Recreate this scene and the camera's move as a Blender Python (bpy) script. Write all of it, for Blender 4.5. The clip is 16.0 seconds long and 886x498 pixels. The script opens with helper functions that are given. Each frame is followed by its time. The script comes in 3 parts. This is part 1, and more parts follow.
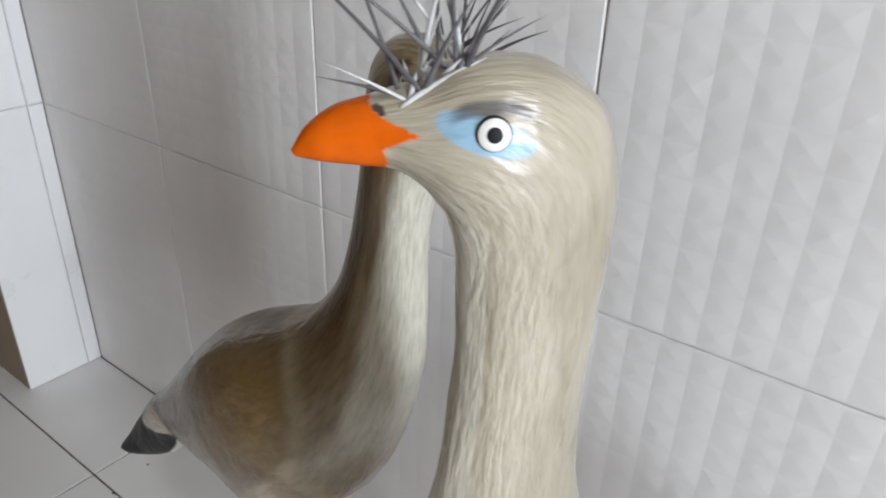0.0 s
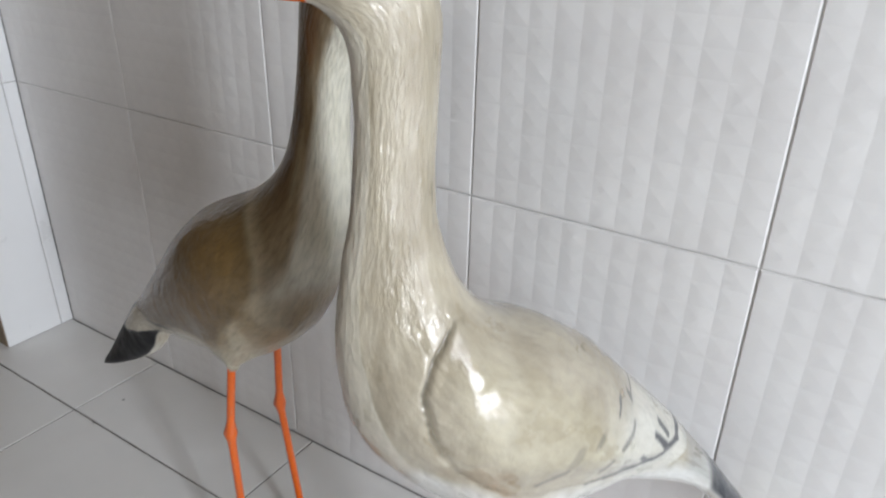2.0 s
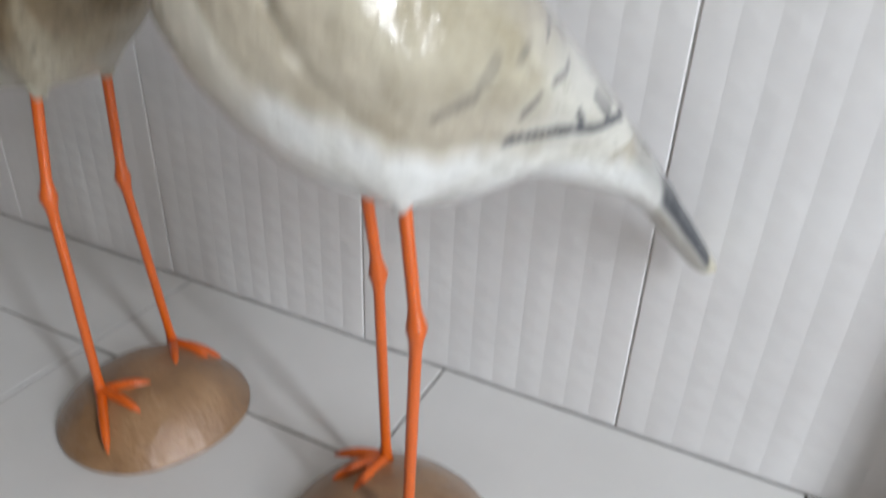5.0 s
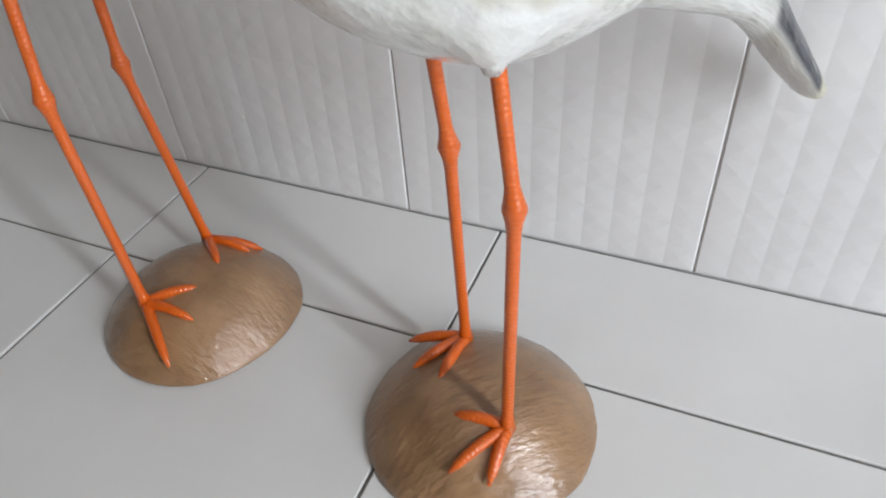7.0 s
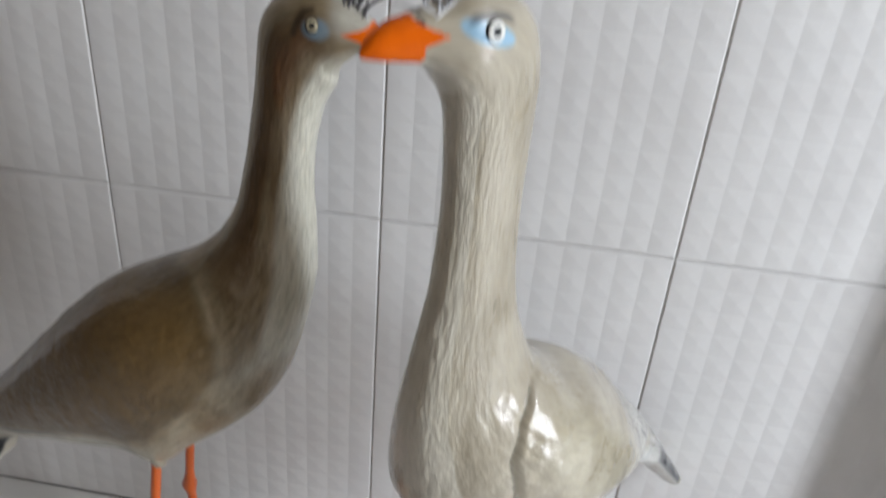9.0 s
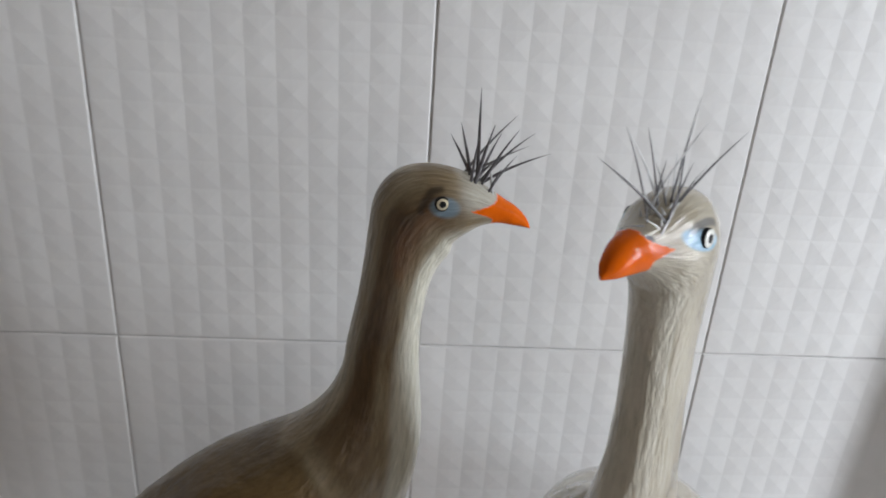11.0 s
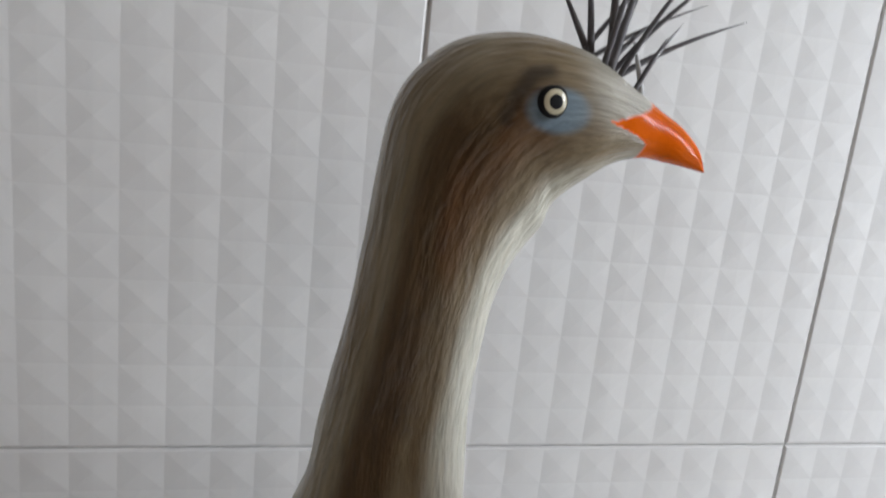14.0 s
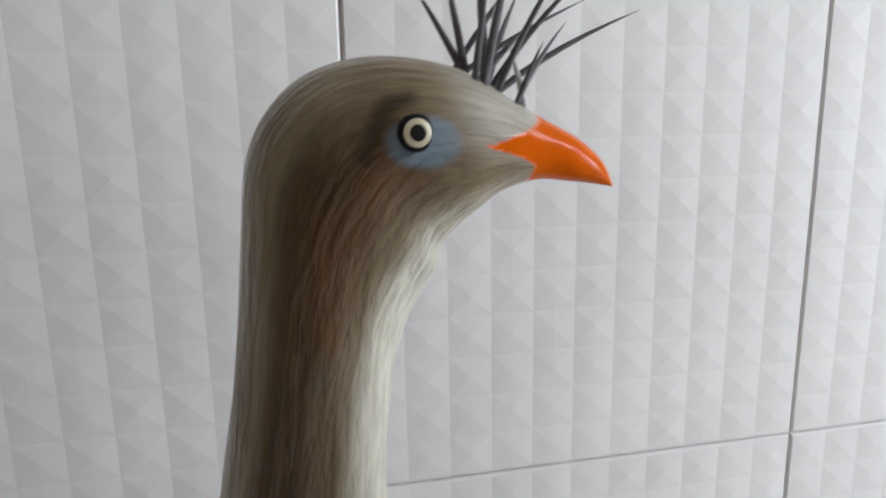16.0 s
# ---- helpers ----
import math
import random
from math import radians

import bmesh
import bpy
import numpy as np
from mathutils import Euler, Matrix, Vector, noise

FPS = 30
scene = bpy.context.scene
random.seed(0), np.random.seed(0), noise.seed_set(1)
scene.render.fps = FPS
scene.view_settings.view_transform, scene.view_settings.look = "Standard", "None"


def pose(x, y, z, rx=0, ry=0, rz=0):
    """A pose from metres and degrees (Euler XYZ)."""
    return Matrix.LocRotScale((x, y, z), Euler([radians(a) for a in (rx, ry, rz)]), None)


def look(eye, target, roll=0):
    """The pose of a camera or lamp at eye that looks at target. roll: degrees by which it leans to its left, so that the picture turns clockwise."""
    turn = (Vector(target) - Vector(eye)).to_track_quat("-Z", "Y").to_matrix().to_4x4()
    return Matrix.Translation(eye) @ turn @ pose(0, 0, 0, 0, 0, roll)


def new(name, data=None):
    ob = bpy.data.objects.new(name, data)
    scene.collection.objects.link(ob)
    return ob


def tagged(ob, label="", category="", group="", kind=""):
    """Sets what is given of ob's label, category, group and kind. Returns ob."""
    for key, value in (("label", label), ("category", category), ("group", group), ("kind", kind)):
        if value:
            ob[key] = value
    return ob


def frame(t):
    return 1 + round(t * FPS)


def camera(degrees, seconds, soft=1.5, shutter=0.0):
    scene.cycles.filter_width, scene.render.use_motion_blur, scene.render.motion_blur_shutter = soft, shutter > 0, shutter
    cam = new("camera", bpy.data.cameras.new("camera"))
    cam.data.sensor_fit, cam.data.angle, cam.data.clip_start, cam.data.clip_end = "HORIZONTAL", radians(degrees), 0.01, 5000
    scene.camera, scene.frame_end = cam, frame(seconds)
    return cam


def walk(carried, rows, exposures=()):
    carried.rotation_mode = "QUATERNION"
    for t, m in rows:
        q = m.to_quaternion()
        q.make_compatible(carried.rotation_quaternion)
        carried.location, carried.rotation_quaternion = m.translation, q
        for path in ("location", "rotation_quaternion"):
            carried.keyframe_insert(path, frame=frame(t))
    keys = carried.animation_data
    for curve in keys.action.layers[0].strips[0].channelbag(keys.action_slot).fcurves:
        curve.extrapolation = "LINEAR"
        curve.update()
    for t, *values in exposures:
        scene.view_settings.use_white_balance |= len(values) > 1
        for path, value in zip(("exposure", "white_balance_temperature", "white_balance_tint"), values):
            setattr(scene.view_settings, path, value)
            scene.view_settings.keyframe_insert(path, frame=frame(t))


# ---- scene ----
cam = camera(63.7, 16.0, soft=1.9, shutter=0.6)
PATH = [
    (0, (0.238, -0.522, 0.842), (-0.815, 0.912, -0.072), 1.9),
    (0.5, (0.268, -0.53, 0.844), (-0.823, 0.903, -0.026), 0.5),
    (1, (0.312, -0.571, 0.851), (-0.843, 0.841, 0.029), 0.1),
    (1.5, (0.358, -0.616, 0.828), (-0.732, 0.823, -0.032), 0.9),
    (2, (0.389, -0.672, 0.811), (-0.574, 0.848, -0.062), 1.3),
    (2.5, (0.403, -0.716, 0.797), (-0.556, 0.786, -0.112), 0.6),
    (3, (0.41, -0.703, 0.746), (-0.471, 0.842, -0.17), 1.3),
    (3.5, (0.403, -0.674, 0.704), (-0.411, 0.883, -0.252), 0.3),
    (4, (0.408, -0.641, 0.669), (-0.417, 0.889, -0.32), -2.7),
    (4.5, (0.416, -0.593, 0.636), (-0.363, 0.933, -0.396), -2.8),
    (5, (0.399, -0.613, 0.539), (-0.358, 0.962, -0.434), 2.4),
    (5.2, (0.384, -0.618, 0.482), (-0.341, 0.957, -0.513), 3.7),
    (7.5, (0.3, -0.566, 0.555), (-0.337, 0.751, -0.808), -5.5),
    (8, (0.267, -0.6, 0.661), (-0.291, 0.914, -0.521), 0.7),
    (8.5, (0.191, -0.668, 0.749), (-0.054, 1.055, -0.235), 5.1),
    (9, (0.153, -0.703, 0.836), (-0.051, 1.071, -0.066), 4.8),
    (9.5, (0.146, -0.72, 0.916), (-0.107, 1.073, 0.068), -0.9),
    (10, (0.076, -0.761, 0.927), (-0.077, 1.083, 0.168), 0.1),
    (12.5, (-0.061, -0.471, 0.837), (0.346, 1.326, 0.058), 6.9),
    (13, (-0.067, -0.448, 0.817), (0.32, 1.352, 0.037), 7.7),
    (13.5, (-0.074, -0.463, 0.769), (0.309, 1.415, 0.197), 8.7),
    (14, (-0.079, -0.449, 0.748), (0.363, 1.455, 0.322), 6.1),
    (14.5, (-0.071, -0.428, 0.725), (0.447, 1.47, 0.362), 5.5),
    (15, (-0.064, -0.407, 0.741), (0.449, 1.494, 0.391), 2.0),
    (15.5, (-0.052, -0.412, 0.749), (0.416, 1.491, 0.348), 0.5),
    (16, (-0.033, -0.426, 0.76), (0.371, 1.484, 0.324), -1.1),
]

EXPOSURES = [(0.0, 0.20), (2.0, 0.13), (4.0, 0.02), (5.2, 0.02), (7.5, 0.22), (8.3, 0.0), (12.0, -0.01), (16.0, 0.12)]
walk(cam, [(t, look(eye, target, roll)) for t, eye, target, roll in PATH], EXPOSURES)

# ---- world and light ----
world = bpy.data.worlds.new("world")
scene.world = world
world.use_nodes = True
wn = world.node_tree.nodes
sky = wn.new("ShaderNodeTexSky")
sky.sky_type = "NISHITA"
sky.sun_disc = False
sky.sun_elevation, sky.sun_rotation = radians(48), radians(70)
wn["Background"].inputs["Strength"].default_value = 0.12
world.node_tree.links.new(sky.outputs[0], wn["Background"].inputs["Color"])


def area(name, eye, target, sx, sy, watts, color):
    data = bpy.data.lights.new(name, "AREA")
    data.shape, data.size, data.size_y = "RECTANGLE", sx, sy
    data.energy, data.color = watts, color
    ob = new(name, data)
    ob.matrix_world = look(eye, target)
    return ob


# daylight of the side window; the rear lamp is an added warm fill
area("side_window_light", (2.22, -1.19, 1.17), (0.10, -0.15, 0.85), 0.22, 2.25, 69, (0.885, 0.955, 1.03))
area("rear_fill_light", (0.45, -2.86, 1.50), (-0.1, 0.0, 0.6), 0.9, 0.9, 2.4, (1.0, 0.70, 0.46))


# ---- materials ----
def mat(name):
    m = bpy.data.materials.new(name)
    m.use_nodes = True
    return m, m.node_tree.nodes, m.node_tree.links, m.node_tree.nodes["Principled BSDF"]


def noise_node(n, l, coord, scale, detail=4.0, stretch=None, rough=0.55):
    tex = n.new("ShaderNodeTexNoise")
    tex.inputs["Scale"].default_value, tex.inputs["Detail"].default_value = scale, detail
    tex.inputs["Roughness"].default_value = rough
    if stretch:
        mp = n.new("ShaderNodeMapping")
        mp.inputs["Scale"].default_value = stretch
        l.new(coord, mp.inputs["Vector"])
        coord = mp.outputs[0]
    l.new(coord, tex.inputs["Vector"])
    return tex.outputs["Fac"]


def ramp(n, l, fac, stops):
    r = n.new("ShaderNodeValToRGB")
    while len(r.color_ramp.elements) < len(stops):
        r.color_ramp.elements.new(0.5)
    for e, (p, c) in zip(r.color_ramp.elements, stops):
        e.position, e.color = p, (*c, 1)
    l.new(fac, r.inputs[0])
    return r.outputs[0]


def mix(n, l, kind, fac, a, b):
    m = n.new("ShaderNodeMix")
    m.data_type, m.blend_type = "RGBA", kind
    if isinstance(fac, (int, float)):
        m.inputs[0].default_value = fac
    else:
        l.new(fac, m.inputs[0])
    for i, v in ((6, a), (7, b)):
        if isinstance(v, tuple):
            m.inputs[i].default_value = (*v, 1)
        else:
            l.new(v, m.inputs[i])
    return m.outputs[2]


def bump(n, l, bsdf, height, strength, distance):
    b = n.new("ShaderNodeBump")
    b.inputs["Strength"].default_value, b.inputs["Distance"].default_value = strength, distance
    l.new(height, b.inputs["Height"])
    l.new(b.outputs[0], bsdf.inputs["Normal"])
    l.new(b.outputs[0], bsdf.inputs["Coat Normal"])


def simple(name, stops, scale, rough, bumps=0.0, coat=0.0, spread=0.0, detail=5.0, distance=0.002):
    """Colour from noise in object space, varied a little from piece to piece."""
    m, n, l, b = mat(name)
    co = n.new("ShaderNodeTexCoord").outputs["Object"]
    fac = noise_node(n, l, co, scale, detail)
    col = ramp(n, l, fac, stops)
    if spread:
        info = n.new("ShaderNodeObjectInfo").outputs["Random"]
        tint = ramp(n, l, info, [(0.0, (1 - spread,) * 3), (1.0, (1.0, 1.0, 1.0))])
        col = mix(n, l, "MULTIPLY", 1.0, col, tint)
    l.new(col, b.inputs["Base Color"])
    fine = noise_node(n, l, co, scale * 7, 3)
    rr = ramp(n, l, fac, [(0.3, (rough * 0.8,) * 3), (0.7, (rough * 1.25,) * 3)])
    l.new(rr, b.inputs["Roughness"])
    if bumps:
        bump(n, l, b, fine, bumps, distance)
    b.inputs["Coat Weight"].default_value = coat
    return m


M_TILE = simple("relief_tile_glaze", [(0.3, (0.66, 0.645, 0.64)), (0.7, (0.72, 0.71, 0.705))], 9, 0.55, 0.05, spread=0.03)
M_SMOOTH = simple("smooth_tile_glaze", [(0.3, (0.74, 0.74, 0.75)), (0.7, (0.78, 0.78, 0.79))], 7, 0.3, 0.04, spread=0.03)
M_FLOOR = simple("floor_tile_glaze", [(0.25, (0.66, 0.65, 0.635)), (0.75, (0.73, 0.72, 0.71))], 6, 0.36, 0.03, spread=0.05)
M_GROUT = simple("wall_grout", [(0.3, (0.46, 0.455, 0.45)), (0.7, (0.64, 0.63, 0.62))], 60, 0.9, 0.4)
M_GROUT_DARK = simple("floor_grout", [(0.3, (0.10, 0.095, 0.09)), (0.7, (0.24, 0.225, 0.21))], 40, 0.9, 0.4)
# plaster and ceiling of the unseen room are darkened to hold down bounced light
M_PLASTER = simple("darkened_plaster", [(0.3, (0.19, 0.145, 0.10)), (0.7, (0.24, 0.185, 0.13))], 3, 0.85, 0.2)
M_CEIL = simple("darkened_ceiling_paint", [(0.3, (0.42, 0.38, 0.33)), (0.7, (0.46, 0.42, 0.37))], 3, 0.9, 0.1)
M_FRAME = simple("window_frame_paint", [(0.3, (0.7, 0.7, 0.7)), (0.7, (0.76, 0.76, 0.75))], 20, 0.4)
M_GLASS, _n, _l, _b = mat("window_glass")
_b.inputs["Transmission Weight"].default_value, _b.inputs["Roughness"].default_value = 1.0, 0.0
_b.inputs["IOR"].default_value = 1.45


def painted(name, rough, coat, streak, relief):
    """Brushed enamel under varnish: hue from the paint layer, strokes along the flow of the feathers."""
    m, n, l, b = mat(name)
    at = n.new("ShaderNodeAttribute")
    at.attribute_name = "paint"
    uv = n.new("ShaderNodeUVMap").outputs[0]
    stroke = noise_node(n, l, uv, 1.0, 5, (70, 290, 1), 0.6)
    broad = noise_node(n, l, uv, 1.0, 4, (24, 62, 1))
    tone = ramp(n, l, stroke, [(0.3, (1 - streak,) * 3), (0.52, (1, 1, 1)), (0.72, (1 + streak * 0.55,) * 3)])
    col = mix(n, l, "MULTIPLY", 1.0, at.outputs["Color"], tone)
    tone2 = ramp(n, l, broad, [(0.3, (0.86, 0.84, 0.79)), (0.62, (1.04, 1.04, 1.04))])
    col = mix(n, l, "MULTIPLY", 0.85, col, tone2)
    l.new(col, b.inputs["Base Color"])
    ridge = noise_node(n, l, uv, 1.0, 3, (78, 220, 1), 0.5)
    add = n.new("ShaderNodeMath")
    add.operation = "MULTIPLY_ADD"
    add.inputs[1].default_value = 0.35
    l.new(stroke, add.inputs[0])
    l.new(ridge, add.inputs[2])
    lump = noise_node(n, l, n.new("ShaderNodeTexCoord").outputs["Object"], 95, 2, None, 0.45)
    both = n.new("ShaderNodeMath")
    both.operation = "MULTIPLY_ADD"
    both.inputs[1].default_value = 0.5
    l.new(lump, both.inputs[0])
    l.new(add.outputs[0], both.inputs[2])
    bump(n, l, b, both.outputs[0], relief, 0.0022)
    l.new(ramp(n, l, broad, [(0.3, (rough * 0.8,) * 3), (0.7, (rough * 1.3,) * 3)]), b.inputs["Roughness"])
    b.inputs["Coat Weight"].default_value, b.inputs["Coat Roughness"].default_value = coat, 0.05
    b.inputs["Specular IOR Level"].default_value = 0.25
    return m


M_PALE = painted("cream_enamel", 0.30, 1.0, 0.13, 0.60)
M_BROWN = painted("brown_enamel", 0.36, 0.7, 0.24, 0.65)


def gloss(name, color, dark, rough, scale=90, rel=0.1, coat=0.4):
    return simple(name, [(0.3, dark), (0.65, color)], scale, rough, rel, coat, distance=0.001)


M_BEAK = gloss("beak_orange_enamel", (0.66, 0.115, 0.004), (0.56, 0.09, 0.003), 0.14, coat=0.0)
M_BEAK.node_tree.nodes["Principled BSDF"].inputs["Specular IOR Level"].default_value = 0.09
M_EYE_WHITE = gloss("eye_white_enamel", (0.8, 0.8, 0.76), (0.7, 0.7, 0.66), 0.2)
M_EYE_CREAM = gloss("eye_cream_enamel", (0.62, 0.56, 0.40), (0.52, 0.46, 0.32), 0.2)
M_BLACK = gloss("black_enamel", (0.012, 0.012, 0.014), (0.008, 0.008, 0.009), 0.38, coat=0.0)
M_BLACK.node_tree.nodes["Principled BSDF"].inputs["Specular IOR Level"].default_value = 0.15
M_BRISTLE_DARK = gloss("dark_bristle", (0.105, 0.098, 0.105), (0.06, 0.056, 0.062), 0.5)
M_BRISTLE_PALE = gloss("pale_bristle", (0.62, 0.62, 0.62), (0.40, 0.40, 0.41), 0.45)
M_STONE, _n, _l, _b = mat("varnished_stone_brown")
_co = _n.new("ShaderNodeTexCoord").outputs["Object"]
_f = noise_node(_n, _l, _co, 22, 6)
_l.new(ramp(_n, _l, _f, [(0.3, (0.20, 0.108, 0.05)), (0.55, (0.285, 0.16, 0.078)), (0.75, (0.35, 0.21, 0.11))]), _b.inputs["Base Color"])
_g = noise_node(_n, _l, _co, 1.0, 5, (60, 160, 90))
bump(_n, _l, _b, _g, 0.5, 0.006)
_b.inputs["Roughness"].default_value, _b.inputs["Coat Weight"].default_value, _b.inputs["Coat Roughness"].default_value = 0.36, 0.8, 0.1
M_LEG, _n, _l, _b = mat("leg_orange_enamel")
_uv = _n.new("ShaderNodeUVMap").outputs[0]
_f = noise_node(_n, _l, _uv, 1.0, 3, (60, 60, 1))
_l.new(ramp(_n, _l, _f, [(0.3, (0.54, 0.085, 0.004)), (0.7, (0.64, 0.115, 0.006))]), _b.inputs["Base Color"])
_w = _n.new("ShaderNodeTexWave")
_w.wave_type, _w.bands_direction = "BANDS", "DIAGONAL"
_w.inputs["Scale"].default_value, _w.inputs["Distortion"].default_value = 1.0, 0.4
_mp = _n.new("ShaderNodeMapping")
_mp.inputs["Scale"].default_value = (3.9, 0.63, 1)
_l.new(_uv, _mp.inputs["Vector"])
_l.new(_mp.outputs[0], _w.inputs["Vector"])
bump(_n, _l, _b, _w.outputs["Fac"], 0.3, 0.001)
_b.inputs["Roughness"].default_value, _b.inputs["Coat Weight"].default_value = 0.3, 0.4


# ---- mesh helpers ----
def mesh_of(name, verts, faces, mats, mat_ids=None, smooth=False):
    me = bpy.data.meshes.new(name)
    me.from_pydata(verts, [], faces)
    for m in mats:
        me.materials.append(m)
    if mat_ids is not None:
        me.polygons.foreach_set("material_index", mat_ids)
    if smooth:
        me.polygons.foreach_set("use_smooth", [True] * len(me.polygons))
    me.update()
    return me


def box_mesh(name, lo, hi, material, bevel=0.0):
    bm = bmesh.new()
    bmesh.ops.create_cube(bm, size=1.0)
    for v in bm.verts:
        v.co = Vector([a + (b - a) * (c + 0.5) for a, b, c in zip(lo, hi, v.co)])
    if bevel:
        bmesh.ops.bevel(bm, geom=bm.edges[:], offset=bevel, segments=2, affect="EDGES")
    me = bpy.data.meshes.new(name)
    bm.to_mesh(me)
    bm.free()
    me.materials.append(material)
    return me


def part(name, me, parent, at=None, label=""):
    ob = new(name, me)
    ob.parent = parent
    if at is not None:
        ob.matrix_local = at
    return tagged(ob, label=label)


def structure(name, lo, hi, material, label):
    return tagged(new(name, box_mesh(name, lo, hi, material)), label, "structure", kind="structure")


# ---- the niche and the room ----
X0, X1, DEEP = -0.962, 0.714, 0.136      # niche between two pillars
TW, TH, GAP = 0.32, 0.504, 0.0018        # wall tile and its joint
HIGH = 2.52
ROOM_L, ROOM_R, ROOM_B = -2.2, 2.30, -2.9
T = 0.008                                # tile thickness

wall_back = structure("wall_back", (X0 - 0.3, 0.0018, -0.1), (X1 + 0.3, 0.16, HIGH), M_GROUT, "white relief-tiled wall with grey joints behind the birds")
pillar_left = structure("pillar_left", (ROOM_L - 0.12, -DEEP + 0.0034, -0.1), (X0 - 0.0034, 0.0, HIGH), M_GROUT, "wall pillar with a white tiled side, its front's shade painted in as brown")
pillar_right = structure("pillar_right", (X1 + 0.0034, -DEEP + 0.0034, -0.1), (ROOM_R + 0.12, 0.0, HIGH), M_GROUT, "white smooth-tiled wall pillar that shades the niche")
floor = structure("floor", (ROOM_L - 0.1, ROOM_B - 0.1, -0.1), (ROOM_R + 0.1, -0.001 + T, -0.0025), M_GROUT_DARK, "off-white glazed floor tiles with grey joints")
ceiling = structure("ceiling", (ROOM_L - 0.1, ROOM_B - 0.1, HIGH), (ROOM_R + 0.1, 0.16, HIGH + 0.1), M_CEIL, "unseen plain ceiling, darkened to cut bounced light")
wall_left = structure("wall_left", (ROOM_L - 0.12, ROOM_B, 0.0), (ROOM_L, -DEEP - 0.002, HIGH), M_PLASTER, "unseen plastered wall, browned to cut bounced light")


def wall_with_window(name, axis, at, a0, a1, w0, w1, z0, z1, label):
    """A wall with one opening, as four blocks in one mesh, and the window in it."""
    verts, faces = [], []
    for lo, hi, b, t in ((a0, w0, 0.0, HIGH), (w1, a1, 0.0, HIGH), (w0, w1, 0.0, z0), (w0, w1, z1, HIGH)):
        k = len(verts)
        for z in (b, t):
            for q in ((lo, 0.0), (hi, 0.0), (hi, 0.12), (lo, 0.12)):
                verts.append((at + q[1] * axis[0], q[0], z) if axis[1] == 0 else (q[0], at + q[1] * axis[1], z))
        faces += [[k + i for i in f] for f in ((0, 1, 2, 3), (4, 5, 6, 7), (0, 1, 5, 4), (1, 2, 6, 5), (2, 3, 7, 6), (3, 0, 4, 7))]
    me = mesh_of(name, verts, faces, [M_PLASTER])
    bm = bmesh.new()
    bm.from_mesh(me)
    bmesh.ops.recalc_face_normals(bm, faces=bm.faces[:])
    bm.to_mesh(me)
    bm.free()
    return tagged(new(name, me), label, "wall", kind="structure")


wall_right = wall_with_window("wall_right", (1, 0), ROOM_R, ROOM_B, -DEEP - 0.002, -1.42, -0.97, 0.02, 2.34, "unseen wall with a window opening, browned to cut bounced light")
wall_rear = wall_with_window("wall_rear", (0, -1), ROOM_B, ROOM_L, ROOM_R, -0.05, 0.95, 1.00, 2.00, "unseen wall with a window opening, browned to cut bounced light")


def pyramid_tile(w, h, cols, rows, rise):
    """A glazed tile lying in x and z, its face towards -y, pressed into columns of low pyramids that run into one another."""
    verts, faces = [], []
    e = 0.0013
    for x, z, y in ((0, 0, T), (w, 0, T), (w, h, T), (0, h, T), (0, 0, 0.0010), (w, 0, 0.0010), (w, h, 0.0010), (0, h, 0.0010)):
        verts.append((x, y, z))
    faces += [(0, 1, 5, 4), (1, 2, 6, 5), (2, 3, 7, 6), (3, 0, 4, 7)]
    cw, ch = (w - 2 * e) / cols, (h - 2 * e) / rows
    k = len(verts)
    verts += [(e, 0.0, e), (w - e, 0.0, e), (w - e, 0.0, h - e), (e, 0.0, h - e)]
    faces += [(4, 5, k + 1, k), (5, 6, k + 2, k + 1), (6, 7, k + 3, k + 2), (7, 4, k, k + 3)]
    for i in range(cols):
        x0 = e + i * cw
        k = len(verts)
        for j in range(rows + 1):
            verts += [(x0, 0.0, e + j * ch), (x0 + cw / 2, -0.22 * rise, e + j * ch), (x0 + cw, 0.0, e + j * ch)]
        for j in range(rows):
            a, b, c, d, f, g = (k + 3 * j + q for q in range(6))
            m = len(verts)
            verts += [(x0 + cw * 0.5, -rise, e + (j + 0.5) * ch)]
            faces += [(a, b, m), (b, c, m), (c, g, m), (g, f, m), (f, d, m), (d, a, m)]
    me = mesh_of("tile", verts, faces, [M_TILE])
    return me


def flat_tile(w, h, material, edge=0.0015):
    """A smooth tile lying in x and z, face towards -y, with softened edges."""
    v = [(0, T, 0), (w, T, 0), (w, T, h), (0, T, h), (0, edge, 0), (w, edge, 0), (w, edge, h), (0, edge, h),
         (edge, 0, edge), (w - edge, 0, edge), (w - edge, 0, h - edge), (edge, 0, h - edge)]
    f = [(0, 1, 5, 4), (1, 2, 6, 5), (2, 3, 7, 6), (3, 0, 4, 7), (4, 5, 9, 8), (5, 6, 10, 9), (6, 7, 11, 10), (7, 4, 8, 11), (8, 9, 10, 11)]
    return mesh_of("tile", v, f, [material])


RELIEF = 0.00085
full = pyramid_tile(TW - GAP, TH - GAP, 11, 18, RELIEF)
edge = pyramid_tile(X1 - 0.64 - GAP, TH - GAP, 2, 18, RELIEF)
rnd = random.Random(4)
for j in range(5):
    for i in range(6):
        part("tile", edge if i == 5 else full, wall_back, pose(-0.96 + i * TW + GAP / 2, rnd.uniform(-0.0005, 0.0004), j * TH + GAP / 2, 0, 0, 0))

